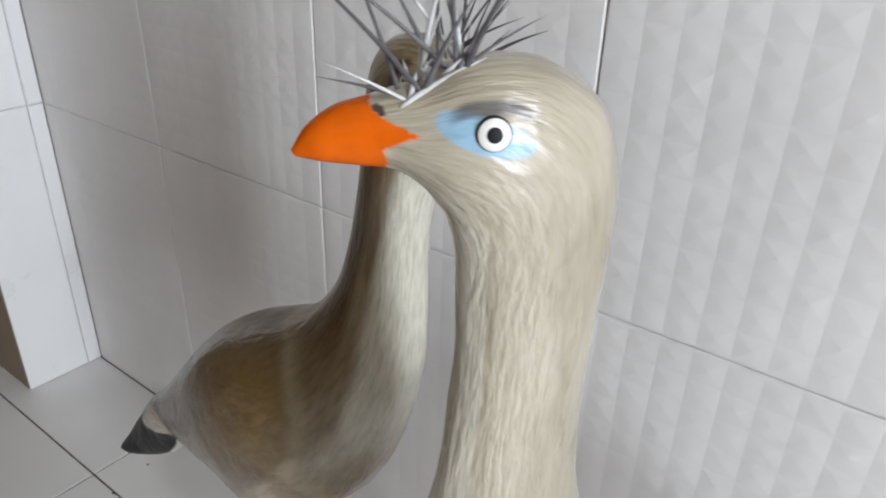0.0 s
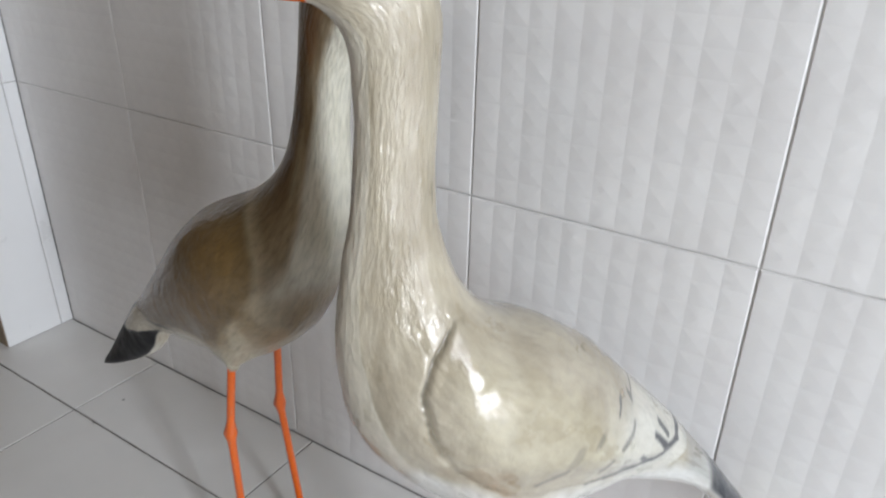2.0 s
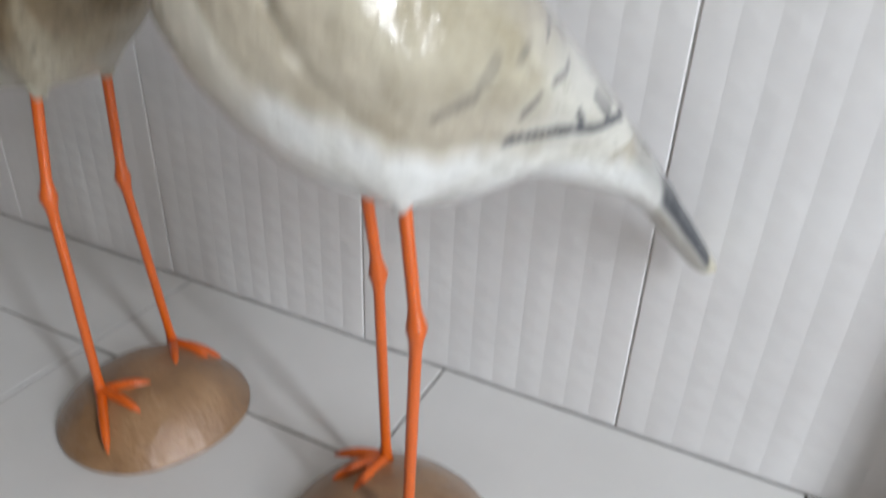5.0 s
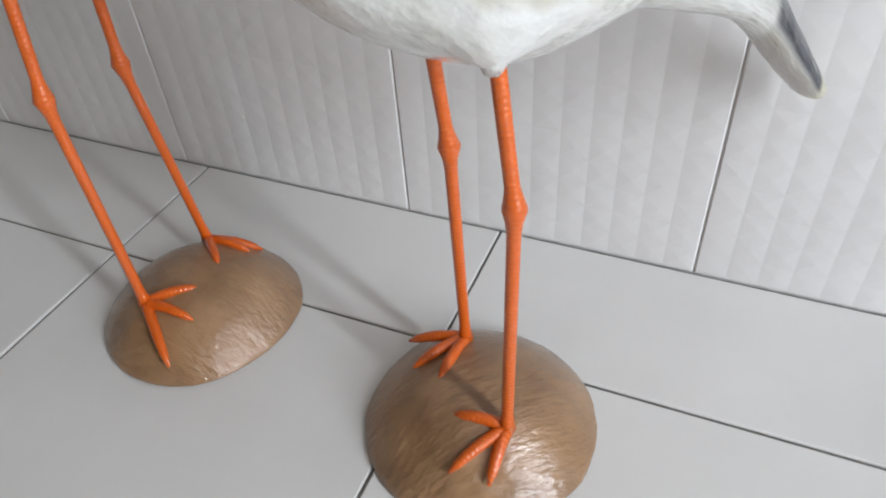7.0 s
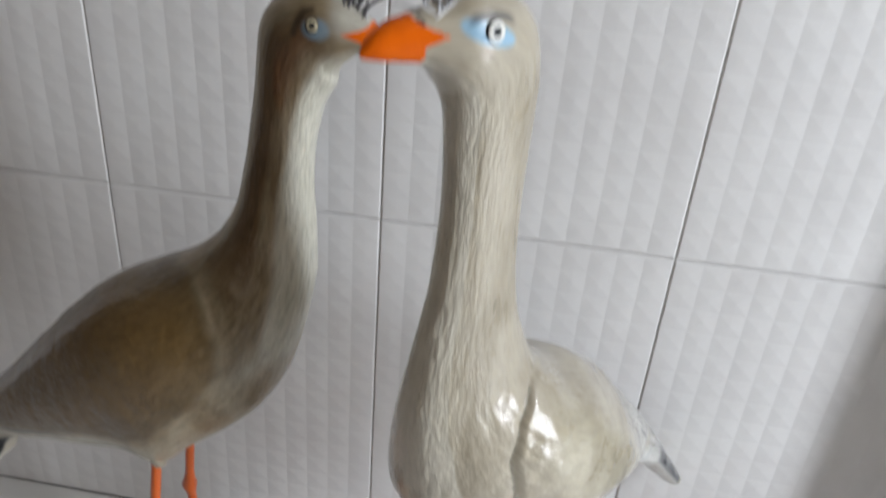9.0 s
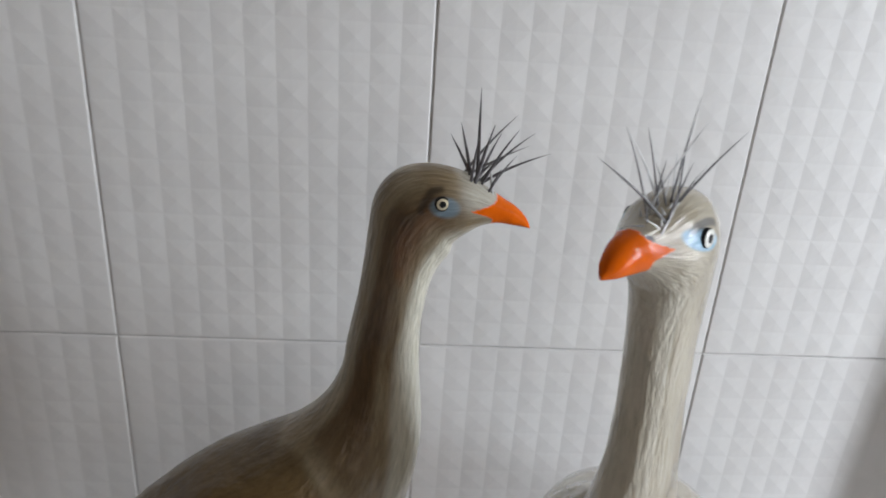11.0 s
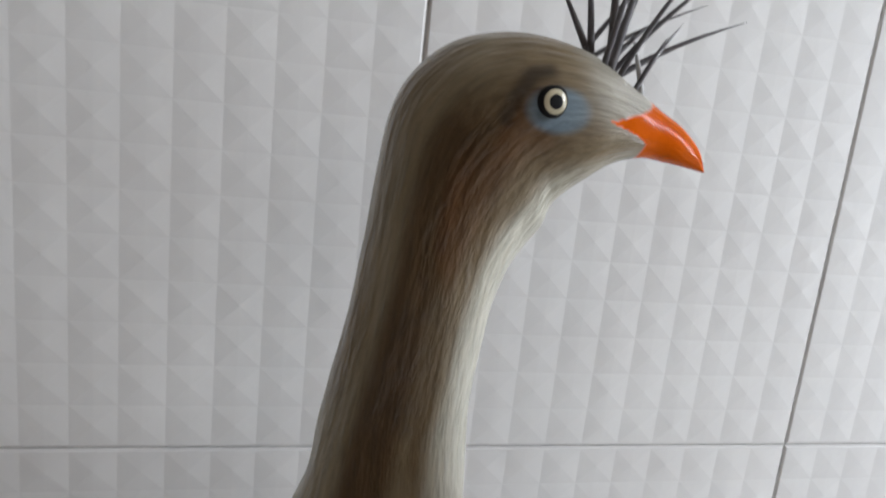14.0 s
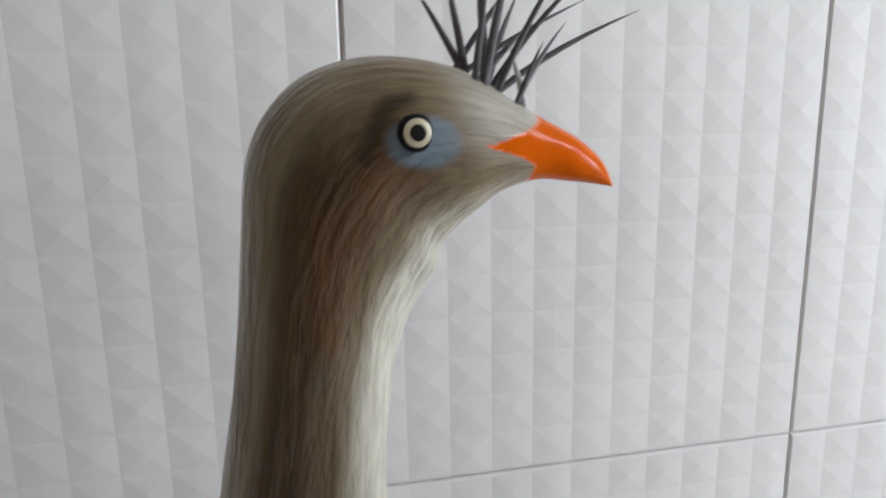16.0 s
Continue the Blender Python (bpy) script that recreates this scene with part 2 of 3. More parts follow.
side_wide, side_slim = flat_tile(0.108, TH - GAP, M_SMOOTH), flat_tile(0.0235, TH - GAP, M_SMOOTH)
front, shaded_front = flat_tile(TW - GAP, TH - GAP, M_SMOOTH), flat_tile(TW - GAP, TH - GAP, M_PLASTER)
for j in range(5):
    z = j * TH + GAP / 2
    # faces that look into the niche
    part("tile", side_wide, pillar_left, pose(X0, -DEEP + 0.0015, z, 0, 0, 90))
    part("tile", side_slim, pillar_left, pose(X0, -DEEP + 0.1125, z, 0, 0, 90))
    part("tile", side_wide, pillar_right, pose(X1, -DEEP + 0.1095, z, 0, 0, -90))
    part("tile", side_slim, pillar_right, pose(X1, -DEEP + 0.136, z, 0, 0, -90))
    # the left pillar's front lies in shade, put in here as brown tile colour
    for i in range(4):
        part("tile", shaded_front, pillar_left, pose(X0 - (i + 1) * TW - 0.001, -DEEP, z))
    for i in range(5):
        part("tile", front, pillar_right, pose(X1 + i * TW + 0.001, -DEEP, z))

# floor tiles, laid flat
FT = 0.3985
square = flat_tile(FT - 0.0034, FT - 0.0034, M_FLOOR, 0.001)
strip = flat_tile(FT - 0.003, 0.173 - 0.003, M_FLOOR, 0.001)
for i in range(-6, 6):
    x = 0.1135 + i * FT + 0.0015
    if x < ROOM_L - 0.3 or x > ROOM_R:
        continue
    part("tile", strip, floor, Matrix(((1, 0, 0, x), (0, 0, 1, -0.1715), (0, -1, 0, 0), (0, 0, 0, 1))))
    for j in range(7):
        y = -0.173 - (j + 1) * FT + 0.0015
        part("tile", square, floor, Matrix(((1, 0, 0, x), (0, 0, 1, y), (0, -1, 0, rnd.uniform(-0.0004, 0.0003)), (0, 0, 0, 1))))


# windows in the two openings
def window(name, m, w, h, label):
    base = tagged(new(name), label, "window", kind="structure")
    base.matrix_world = m
    f = 0.05
    for lo, hi in (((0, 0, 0), (f, 0.06, h)), ((w - f, 0, 0), (w, 0.06, h)), ((f, 0, 0), (w - f, 0.06, f)), ((f, 0, h - f), (w - f, 0.06, h)), ((w / 2 - 0.025, 0.005, f), (w / 2 + 0.025, 0.055, h - f))):
        part("window_frame", box_mesh("window_frame", lo, hi, M_FRAME, 0.004), base)
    for a, b in ((f, w / 2 - 0.025), (w / 2 + 0.025, w - f)):
        pane = part("pane", box_mesh("pane", (a, 0.028, f), (b, 0.032, h - f), M_GLASS), base)
        pane.visible_shadow = False


window("window_1", pose(ROOM_R + 0.03, -0.97, 0.02, 0, 0, -90), 0.45, 2.32, "tall narrow unseen white framed window with clear panes, added behind the fill lamp")
# unseen window, added to go with the rear fill lamp
window("added_window_2", pose(-0.05, ROOM_B - 0.09, 1.00, 0, 0, 0), 1.0, 1.0, "unseen white framed window with clear panes, added behind the fill lamp")


# ---- bird statues ----
def spline(rows, n_of):
    """Catmull-Rom through rows of numbers; n_of gives the steps for each span."""
    rows = np.array(rows, float)
    out = []
    for i in range(len(rows) - 1):
        p0, p1, p2, p3 = rows[max(i - 1, 0)], rows[i], rows[i + 1], rows[min(i + 2, len(rows) - 1)]
        n = n_of(p1, p2)
        for k in range(n):
            t = k / n
            out.append(0.5 * (2 * p1 + (p2 - p0) * t + (2 * p0 - 5 * p1 + 4 * p2 - p3) * t * t + (3 * p1 - p0 - 3 * p2 + p3) * t ** 3))
    out.append(rows[-1])
    return np.array(out)


def poly_distance(px, pz, poly):
    """Signed distance to a closed outline, positive inside."""
    inside, best = False, 1e9
    for (ax, az), (bx, bz) in zip(poly, poly[1:] + poly[:1]):
        if (az > pz) != (bz > pz) and px < (bx - ax) * (pz - az) / (bz - az) + ax:
            inside = not inside
        ex, ez = bx - ax, bz - az
        k = max(0.0, min(1.0, ((px - ax) * ex + (pz - az) * ez) / (ex * ex + ez * ez)))
        best = min(best, math.hypot(px - ax - k * ex, pz - az - k * ez))
    return best if inside else -best


def sstep(a, b, x):
    t = max(0.0, min(1.0, (x - a) / (b - a)))
    return t * t * (3 - 2 * t)


def blend(a, b, k):
    return tuple(p + (q - p) * k for p, q in zip(a, b))


def fleck(*p):
    return noise.noise(Vector(p))


SEG = 168


class Shell:
    """Gathers one mesh: vertices, faces, material numbers, paint and flow coordinates."""

    def __init__(self):
        self.v, self.f, self.m, self.c, self.uv = [], [], [], [], []

    def vert(self, co, color, uv):
        self.v.append(tuple(co))
        self.c.append(color)
        self.uv.append(uv)
        return len(self.v) - 1

    def tube(self, pts, radii, sides, slot, color=(1, 1, 1), flat=1.0, flow=(40, 1)):
        """A round rod along pts, closed at both ends."""
        pts = [Vector(p) for p in pts]
        rings, run = [], 0.0
        side = Vector((0.3, 0.9, 0.1))
        for i, p in enumerate(pts):
            d = (pts[min(i + 1, len(pts) - 1)] - pts[max(i - 1, 0)]).normalized()
            a = d.cross(side).normalized()
            b = d.cross(a)
            if i:
                run += (p - pts[i - 1]).length
            rings.append([self.vert(p + (a * math.cos(q) + b * math.sin(q) * flat) * radii[i], color, (run * flow[0], q / math.tau * flow[1]))
                          for q in (math.tau * k / sides for k in range(sides))])
        for r0, r1 in zip(rings, rings[1:]):
            for k in range(sides):
                self.f.append((r0[k], r0[(k + 1) % sides], r1[(k + 1) % sides], r1[k]))
                self.m.append(slot)
        for ring in (rings[0][::-1], rings[-1]):
            self.f.append(tuple(ring))
            self.m.append(slot)

    def disc(self, centre, normal, up, profile, slots):
        """A turned button: profile of (radius, height), a material for each ring."""
        n = Vector(normal).normalized()
        a = Vector(up).cross(n).normalized()
        b = n.cross(a)
        rings = []
        for r, h in profile:
            rings.append([self.vert(Vector(centre) + n * h + (a * math.cos(q) + b * math.sin(q)) * r, (1, 1, 1), (0, 0))
                          for q in (math.tau * k / 28 for k in range(28))])
        for (r0, r1), s in zip(zip(rings, rings[1:]), slots):
            for k in range(28):
                self.f.append((r0[k], r0[(k + 1) % 28], r1[(k + 1) % 28], r1[k]))
                self.m.append(s)
        self.f.append(tuple(rings[-1]))
        self.m.append(slots[-1])

    def finish(self, name, mats):
        me = mesh_of(name, self.v, self.f, mats, self.m, True)
        col = me.color_attributes.new("paint", "FLOAT_COLOR", "POINT")
        col.data.foreach_set("color", [x for c in self.c for x in (*c[:3], 1.0)])
        layer = me.uv_layers.new(name="flow")
        idx = np.empty(len(me.loops), int)
        me.loops.foreach_get("vertex_index", idx)
        layer.data.foreach_set("uv", np.array(self.uv, float)[idx].ravel())
        return me


def loft(sh, rows, paint, wing, lean, puff, groove, hips):
    """The bird's body: rows of back point, front point, half width and shift aside, from the beak's tip to the tail's."""
    rings = spline(rows, lambda a, b: max(2, int(math.hypot(*(b[:4] - a[:4])) / (0.0015 if a[1] > 0.72 else 0.0024))))
    ids, run = [], 0.0
    prev = None
    for us, uz, ls, lz, b, aside in rings:
        cs, cz = (us + ls) / 2, (uz + lz) / 2
        if prev:
            run += math.hypot(cs - prev[0], cz - prev[1])
        prev = (cs, cz)
        ring = []
        for k in range(SEG):
            th = math.tau * (k + 0.5) / SEG
            cc, sn = math.cos(th), math.sin(th)
            s = cs + (us - cs) * cc
            z = cz + (uz - cz) * cc
            lat = max(b, 0.0006) * math.copysign(abs(sn) ** 0.92, sn)
            d = poly_distance(s, z, wing)
            out = 0.0
            if abs(sn) > 0.25:
                hold = sstep(0.25, 0.6, abs(sn))
                fore = sstep(0.035, 0.075, s) * sstep(0.425, 0.455, z) * sstep(0.565, 0.535, z) * hold
                out = puff * (0.2 * sstep(-0.001, 0.003, d) + 0.8 * sstep(0.0, 0.040, d)) * hold
                # the breast dips towards the crease, the wing's fore edge stands up from it
                out += fore * (-groove * (sstep(-0.035, -0.001, d) if d < 0 else sstep(0.005, 0.0, d)) + 0.22 * puff * sstep(0.0, 0.005, d) * sstep(0.05, 0.005, d))
            wob = (0.0011 * fleck(s * 55, lat * 55, z * 30) + 0.0005 * fleck(s * 140, lat * 190, z * 60)) * sstep(0.74, 0.66, z)
            lat2 = lat + math.copysign(out, sn) + wob * sn + aside + lean * sstep(0.50, 0.74, z)
            color = paint(s, z, lat, th, d)
            # the belly runs down to a point at the head of each leg
            zz = z
            if z < 0.46 and cc < 0.3:
                for hs, hy, hz in hips:
                    r = math.hypot((s - hs) / (1.5 if s < hs else 1.25), lat2 - hy)
                    zz -= max(0.0, zz - hz) * sstep(0.3, -0.25, cc) * (1 + (r / 0.020) ** 2) ** -1.7
            ring.append(sh.vert((s + wob * cc, lat2, zz), color, (run, (k / SEG if k <= SEG / 2 else 1 - k / SEG) * 0.24)))
        ids.append(ring)
    for r0, r1 in zip(ids, ids[1:]):
        for k in range(SEG):
            q = (r0[k], r1[k], r1[(k + 1) % SEG], r0[(k + 1) % SEG])
            sh.f.append(q)
            black = all(max(sh.c[i]) < 0.034 for i in q)
            sh.m.append(1 if all(sh.c[i][0] > 0.8 and sh.c[i][2] < 0.02 for i in q) else 5 if black else 0)
    for ring in (ids[0], ids[-1][::-1]):
        sh.f.append(tuple(ring))
        sh.m.append(0)


ORANGE = (0.86, 0.13, 0.012)


def leg(sh, top, knee, foot, toes, color):
    """A painted rod with a knobbed joint, three toes and the collar where it meets the belly."""
    top, knee, foot = Vector(top), Vector(knee), Vector(foot)
    r = 0.0046
    pts, rad = [], []
    for a, b, n in ((top + Vector((0, 0, 0.02)), knee, 14), (knee, foot, 22)):
        for k in range(n + (b is foot)):
            p = a.lerp(b, k / n)
            pts.append(p)
            g = math.exp(-((p - knee).length / 0.0085) ** 2)
            rad.append(r * (1 + 0.75 * g) + 0.0024 * sstep(0.014, 0.0, (p - foot).length))
    sh.tube(pts, rad, 14, 2)
    for x, y, z in toes:
        end = Vector((x, y, z))
        path = [foot.lerp(end, k / 6) + Vector((0, 0, 0.0045 * math.sin(math.pi * k / 6))) for k in range(7)]
        sh.tube(path, [0.0058, 0.0054, 0.005, 0.005, 0.0046, 0.0038, 0.0012], 10, 2)
    sh.tube([top + Vector((0, 0, 0.012)), top + Vector((0, 0, 0.002)), top - Vector((0, 0, 0.004))], [0.011, 0.0075, 0.0055], 16, 0, color, flow=(1, 0.2))


def stone(sh, cx, cy, radius, height, seed):
    """A low cobble under the feet, uneven all round."""
    rings, n, k_ = [], 18, 56
    for i in range(n + 1):
        a = i / n
        prof = (math.sin(a * math.pi * 0.5) if a < 1 else 1.0)
        rings.append([])
        for k in range(k_):
            q = math.tau * k / k_
            wob = 1 + 0.035 * fleck(math.cos(q) * 1.3 + seed, math.sin(q) * 1.3, 0.3) + 0.012 * fleck(math.cos(q) * 5 + seed, math.sin(q) * 5, a * 4)
            bulge = 1.0 - 0.06 * max(0.0, (a - 0.86) / 0.14)
            rr = radius * wob * (a * 1.0 if a < 0.001 else math.sin(a * math.pi * 0.5) ** 0.9) * bulge
            zz = height * (1 - (rr / (radius * wob)) ** 2.6) if a < 0.86 else height * (1 - a) / 0.14 * (1 - math.sin(0.86 * math.pi / 2) ** 2.34)
            zz += 0.0012 * fleck(math.cos(q) * rr * 60 + seed, math.sin(q) * rr * 60, 2.0) * (1 - a)
            rings[-1].append(sh.vert((cx + rr * math.cos(q), cy + rr * math.sin(q), max(zz, 0.0)), (1, 1, 1), (q * 0.1, a)))
    for r0, r1 in zip(rings, rings[1:]):
        for k in range(k_):
            sh.f.append((r0[k], r1[k], r1[(k + 1) % k_], r0[(k + 1) % k_]))
            sh.m.append(3)
    sh.f.append(tuple(rings[-1][::-1]))
    sh.m.append(3)


def crest(sh, base, ahead, spec, pale, seed, thick=1.0):
    """Bristles standing on the forehead: length, lean ahead, lean aside."""
    r = random.Random(seed)
    for i, (length, fwd, side) in enumerate(spec):
        b = Vector(base) + Vector((ahead * r.uniform(-0.012, 0.008), r.uniform(-0.007, 0.007), 0))
        b.z += -(b.x - base[0]) * 0.55
        d = Vector((fwd, side, 1)).normalized()
        bend = Vector((fwd, side, -0.25)) * length * r.uniform(0.05, 0.3)
        path = [b - d * 0.004 + d * length * t + bend * t * t for t in (k / 7 for k in range(8))]
        w = r.uniform(0.0007, 0.0013) * thick
        sh.tube(path, [w, w * 1.15, w * 1.1, w, w * 0.85, w * 0.65, w * 0.4, w * 0.1], 6, 7 if r.random() < pale else 6, flat=0.55)


def eye(sh, at, out, rings):
    """A painted glass button; each ring gives its radius, its height and the colour inside it."""
    slots = {"dark": 5, "white": 4, "cream": 8}
    sh.disc(at, out, (0, 0, 1), [(rings[0][0] * 1.02, -0.004)] + [(r, h) for r, h, _ in rings], [5] + [slots[c] for _, _, c in rings])


# --- the pale bird ---
CREAM, CREAM_D, WHITE, GREY, SLATE = (0.41, 0.365, 0.285), (0.27, 0.23, 0.165), (0.64, 0.64, 0.62), (0.33, 0.33, 0.32), (0.055, 0.06, 0.07)
WING_B = [(0.067, 0.556), (0.085, 0.533), (0.093, 0.508), (0.086, 0.472), (0.069, 0.440), (0.039, 0.420), (-0.002, 0.406), (-0.048, 0.392),
          (-0.090, 0.379), (-0.132, 0.372), (-0.160, 0.380), (-0.150, 0.395), (-0.110, 0.434), (-0.06, 0.488), (0.0, 0.530), (0.040, 0.554)]
HEAD_B = [
    (0.1819, 0.7641, 0.1804, 0.7618, 0.0010, -0.0008), (0.1769, 0.7719, 0.1723, 0.7604, 0.0057, -0.0002),
    (0.1677, 0.7786, 0.1601, 0.7591, 0.0092, 0.0003), (0.1565, 0.7819, 0.1485, 0.7576, 0.0122, 0.0009),
    (0.1419, 0.7868, 0.1399, 0.7519, 0.0175, 0.0016), (0.1285, 0.7932, 0.1347, 0.7456, 0.0217, 0.0024),
    (0.1127, 0.7953, 0.1318, 0.7415, 0.0234, 0.0032), (0.0969, 0.7920, 0.1299, 0.7363, 0.0234, 0.0038),
    (0.0798, 0.7782, 0.1283, 0.7302, 0.0223, 0.0040), (0.0716, 0.7522, 0.1271, 0.7211, 0.0207, 0.0040),
]
NECK_B = [
    (0.0716, 0.7259, 0.1268, 0.7092, 0.0193, 0.0050), (0.0734, 0.6934, 0.1266, 0.6842, 0.0184, 0.0077),
    (0.0749, 0.6592, 0.1288, 0.6544, 0.0188, 0.0124), (0.0733, 0.6245, 0.1333, 0.6194, 0.0207, 0.0175),
    (0.0634, 0.5896, 0.1399, 0.5792, 0.0252, 0.0205), (0.0441, 0.5555, 0.1444, 0.5335, 0.0356, 0.0209),
    (0.0139, 0.5327, 0.1425, 0.4903, 0.0485, 0.0178), (-0.0199, 0.5189, 0.1345, 0.4507, 0.0606, 0.0114),
    (-0.0501, 0.4981, 0.1124, 0.4104, 0.0698, 0.0037),
]
TAIL_B = [
    (-0.0771, 0.4768, 0.0767, 0.3703, 0.0729, -0.0027), (-0.1051, 0.4476, 0.0234, 0.3371, 0.0673, -0.0067),
    (-0.1334, 0.4197, -0.0178, 0.3280, 0.0561, -0.0085), (-0.1582, 0.3942, -0.0793, 0.3393, 0.0419, -0.0084),
    (-0.1821, 0.3673, -0.1419, 0.3241, 0.0297, -0.0071), (-0.2135, 0.3296, -0.1908, 0.3049, 0.0231, -0.0052),
    (-0.2508, 0.2829, -0.2340, 0.2640, 0.0196, -0.0031), (-0.2802, 0.2452, -0.2651, 0.2333, 0.0168, -0.0011),
    (-0.2895, 0.2317, -0.2800, 0.2270, 0.0080, 0.0008),
]
ROWS_B = HEAD_B + NECK_B + TAIL_B


def in_beak(s, z, tip_base, low_base, gape):
    """Behind the beak's root the orange runs back in a point along the gape."""
    edge_s = low_base[0] + (tip_base[0] - low_base[0]) * (z - low_base[1]) / (tip_base[1] - low_base[1])
    if z < low_base[1] - 0.02:
        return -1.0
    k = max(0.0, 1 - abs(z - gape[1]) / 0.0065) ** 1.5
    return s - (edge_s - k * (edge_s - gape[0]))


# brush strokes on the wing's end: half width, then the points they pass
STROKES = [(0.0034, 1.0, [(-0.049, 0.3925), (-0.075, 0.3920), (-0.100, 0.3895), (-0.118, 0.3860), (-0.136, 0.3870), (-0.155, 0.3850), (-0.161, 0.3885)]),
           (0.0024, 1.0, [(-0.109, 0.388), (-0.098, 0.403)]), (0.0028, 1.0, [(-0.136, 0.388), (-0.121, 0.406)]), (0.0020, 0.9, [(-0.140, 0.395), (-0.131, 0.409)]),
           (0.0016, 0.75, [(-0.104, 0.449), (-0.097, 0.443), (-0.094, 0.450)]), (0.0016, 0.8, [(-0.0786, 0.4547), (-0.0765, 0.4513), (-0.0724, 0.4485)]),
           (0.0020, 0.65, [(-0.0925, 0.4318), (-0.0874, 0.4277), (-0.0712, 0.4264)]), (0.0034, 0.4, [(-0.0506, 0.4485), (-0.0450, 0.4430)]),
           (0.0028, 0.6, [(-0.0608, 0.4190), (-0.0538, 0.4099)]), (0.0040, 0.35, [(-0.0278, 0.4446), (-0.0208, 0.4336)]), (0.0028, 0.55, [(-0.0180, 0.4260), (0.0036, 0.4200)])]


def near(s, z, pts):
    """Distance to a line of points."""
    best = 1e9
    for (ax, az), (bx, bz) in zip(pts, pts[1:]):
        ex, ez = bx - ax, bz - az
        k = max(0.0, min(1.0, ((s - ax) * ex + (z - az) * ez) / (ex * ex + ez * ez)))
        best = min(best, math.hypot(s - ax - k * ex, z - az - k * ez))
    return best


def stroke_at(s, z, j):
    return max(k * sstep(w * 1.35, w * 0.6, near(s, z, pts) + j * 0.3) for w, k, pts in STROKES)


def paint_b(s, z, lat, th, d):
    j = 0.004 * fleck(s * 90, lat * 90, z * 25)
    if in_beak(s, z, (0.1563, 0.7803), (0.1520, 0.7620), (0.1418, 0.7732)) > j * 0.15:
        return ORANGE
    c = blend(CREAM, CREAM_D, 0.55 * sstep(-0.1, 0.45, fleck(s * 40, lat * 40 + 7, z * 14)))
    # pale throat and underside
    c = blend(c, (0.60, 0.57, 0.49), 0.6 * sstep(0.75, 0.95, abs(th - math.pi) < 0.8 and 1 or 0))
    line = 0.402 + 0.29 * s
    under = sstep(line + 0.008, line - 0.012, z + j * 1.6) * sstep(0.002, -0.003, d) * sstep(0.125, 0.08, s)
    c = blend(c, WHITE, under)
    # shade in the crease at the wing's fore edge, painted as a dark line
    c = blend(c, (0.10, 0.085, 0.055), 0.75 * sstep(0.0032, 0.0004, abs(d - 0.001)) * sstep(0.045, 0.075, s) * sstep(0.44, 0.47, z) * (z < 0.55))
    c = blend(c, (0.46, 0.42, 0.31), 0.5 * sstep(0.01, 0.04, d))
    # slate strokes at the wing's end, on paler feathers
    if d > -0.016 and -0.18 < s < 0.02:
        c = blend(c, (0.60, 0.59, 0.54), sstep(-0.03, -0.09, s + 0.25 * fleck(s * 60, z * 60, 2) * 0.1) * 0.85 * sstep(0.47, 0.42, z))
        c = blend(c, SLATE, stroke_at(s, z, j))
    # tail
    if s < -0.160:
        side = min(th, math.tau - th)
        c = blend(c, GREY, 0.75 * sstep(-0.160, -0.18, s) * sstep(1.9, 1.2, side))
        c = blend(c, SLATE, sstep(-0.200, -0.212, s + j) * sstep(2.2, 1.6, side))
        c = blend(c, (0.36, 0.33, 0.28), 0.8 * sstep(-0.200, -0.212, s + j) * sstep(1.7, 2.2, side))
        c = blend(c, (0.52, 0.49, 0.38), sstep(-0.262, -0.268, s + j * 1.5))
    # blue skin round the eye and the dark brow
    e = math.hypot((s - 0.1232) / 0.0146, (z - 0.7752 - (s - 0.1232) * 0.22) / 0.0057)
    if z > 0.74 and abs(lat) > 0.010:
        c = blend(c, (0.27, 0.44, 0.58), sstep(1.12, 0.9, e + j * 20))
        brow = sstep(0.0030, 0.0013, abs(z - 0.7842 + 26 * (s - 0.1195) ** 2 + j * 0.4)) * sstep(0.0155, 0.009, abs(s - 0.1210))
        c = blend(c, (0.06, 0.06, 0.066), 0.8 * brow)
    if math.hypot(s - 0.1547, z - 0.7790) < 0.0020 and abs(lat) > 0.003:
        c = (0.05, 0.045, 0.04)
    return c


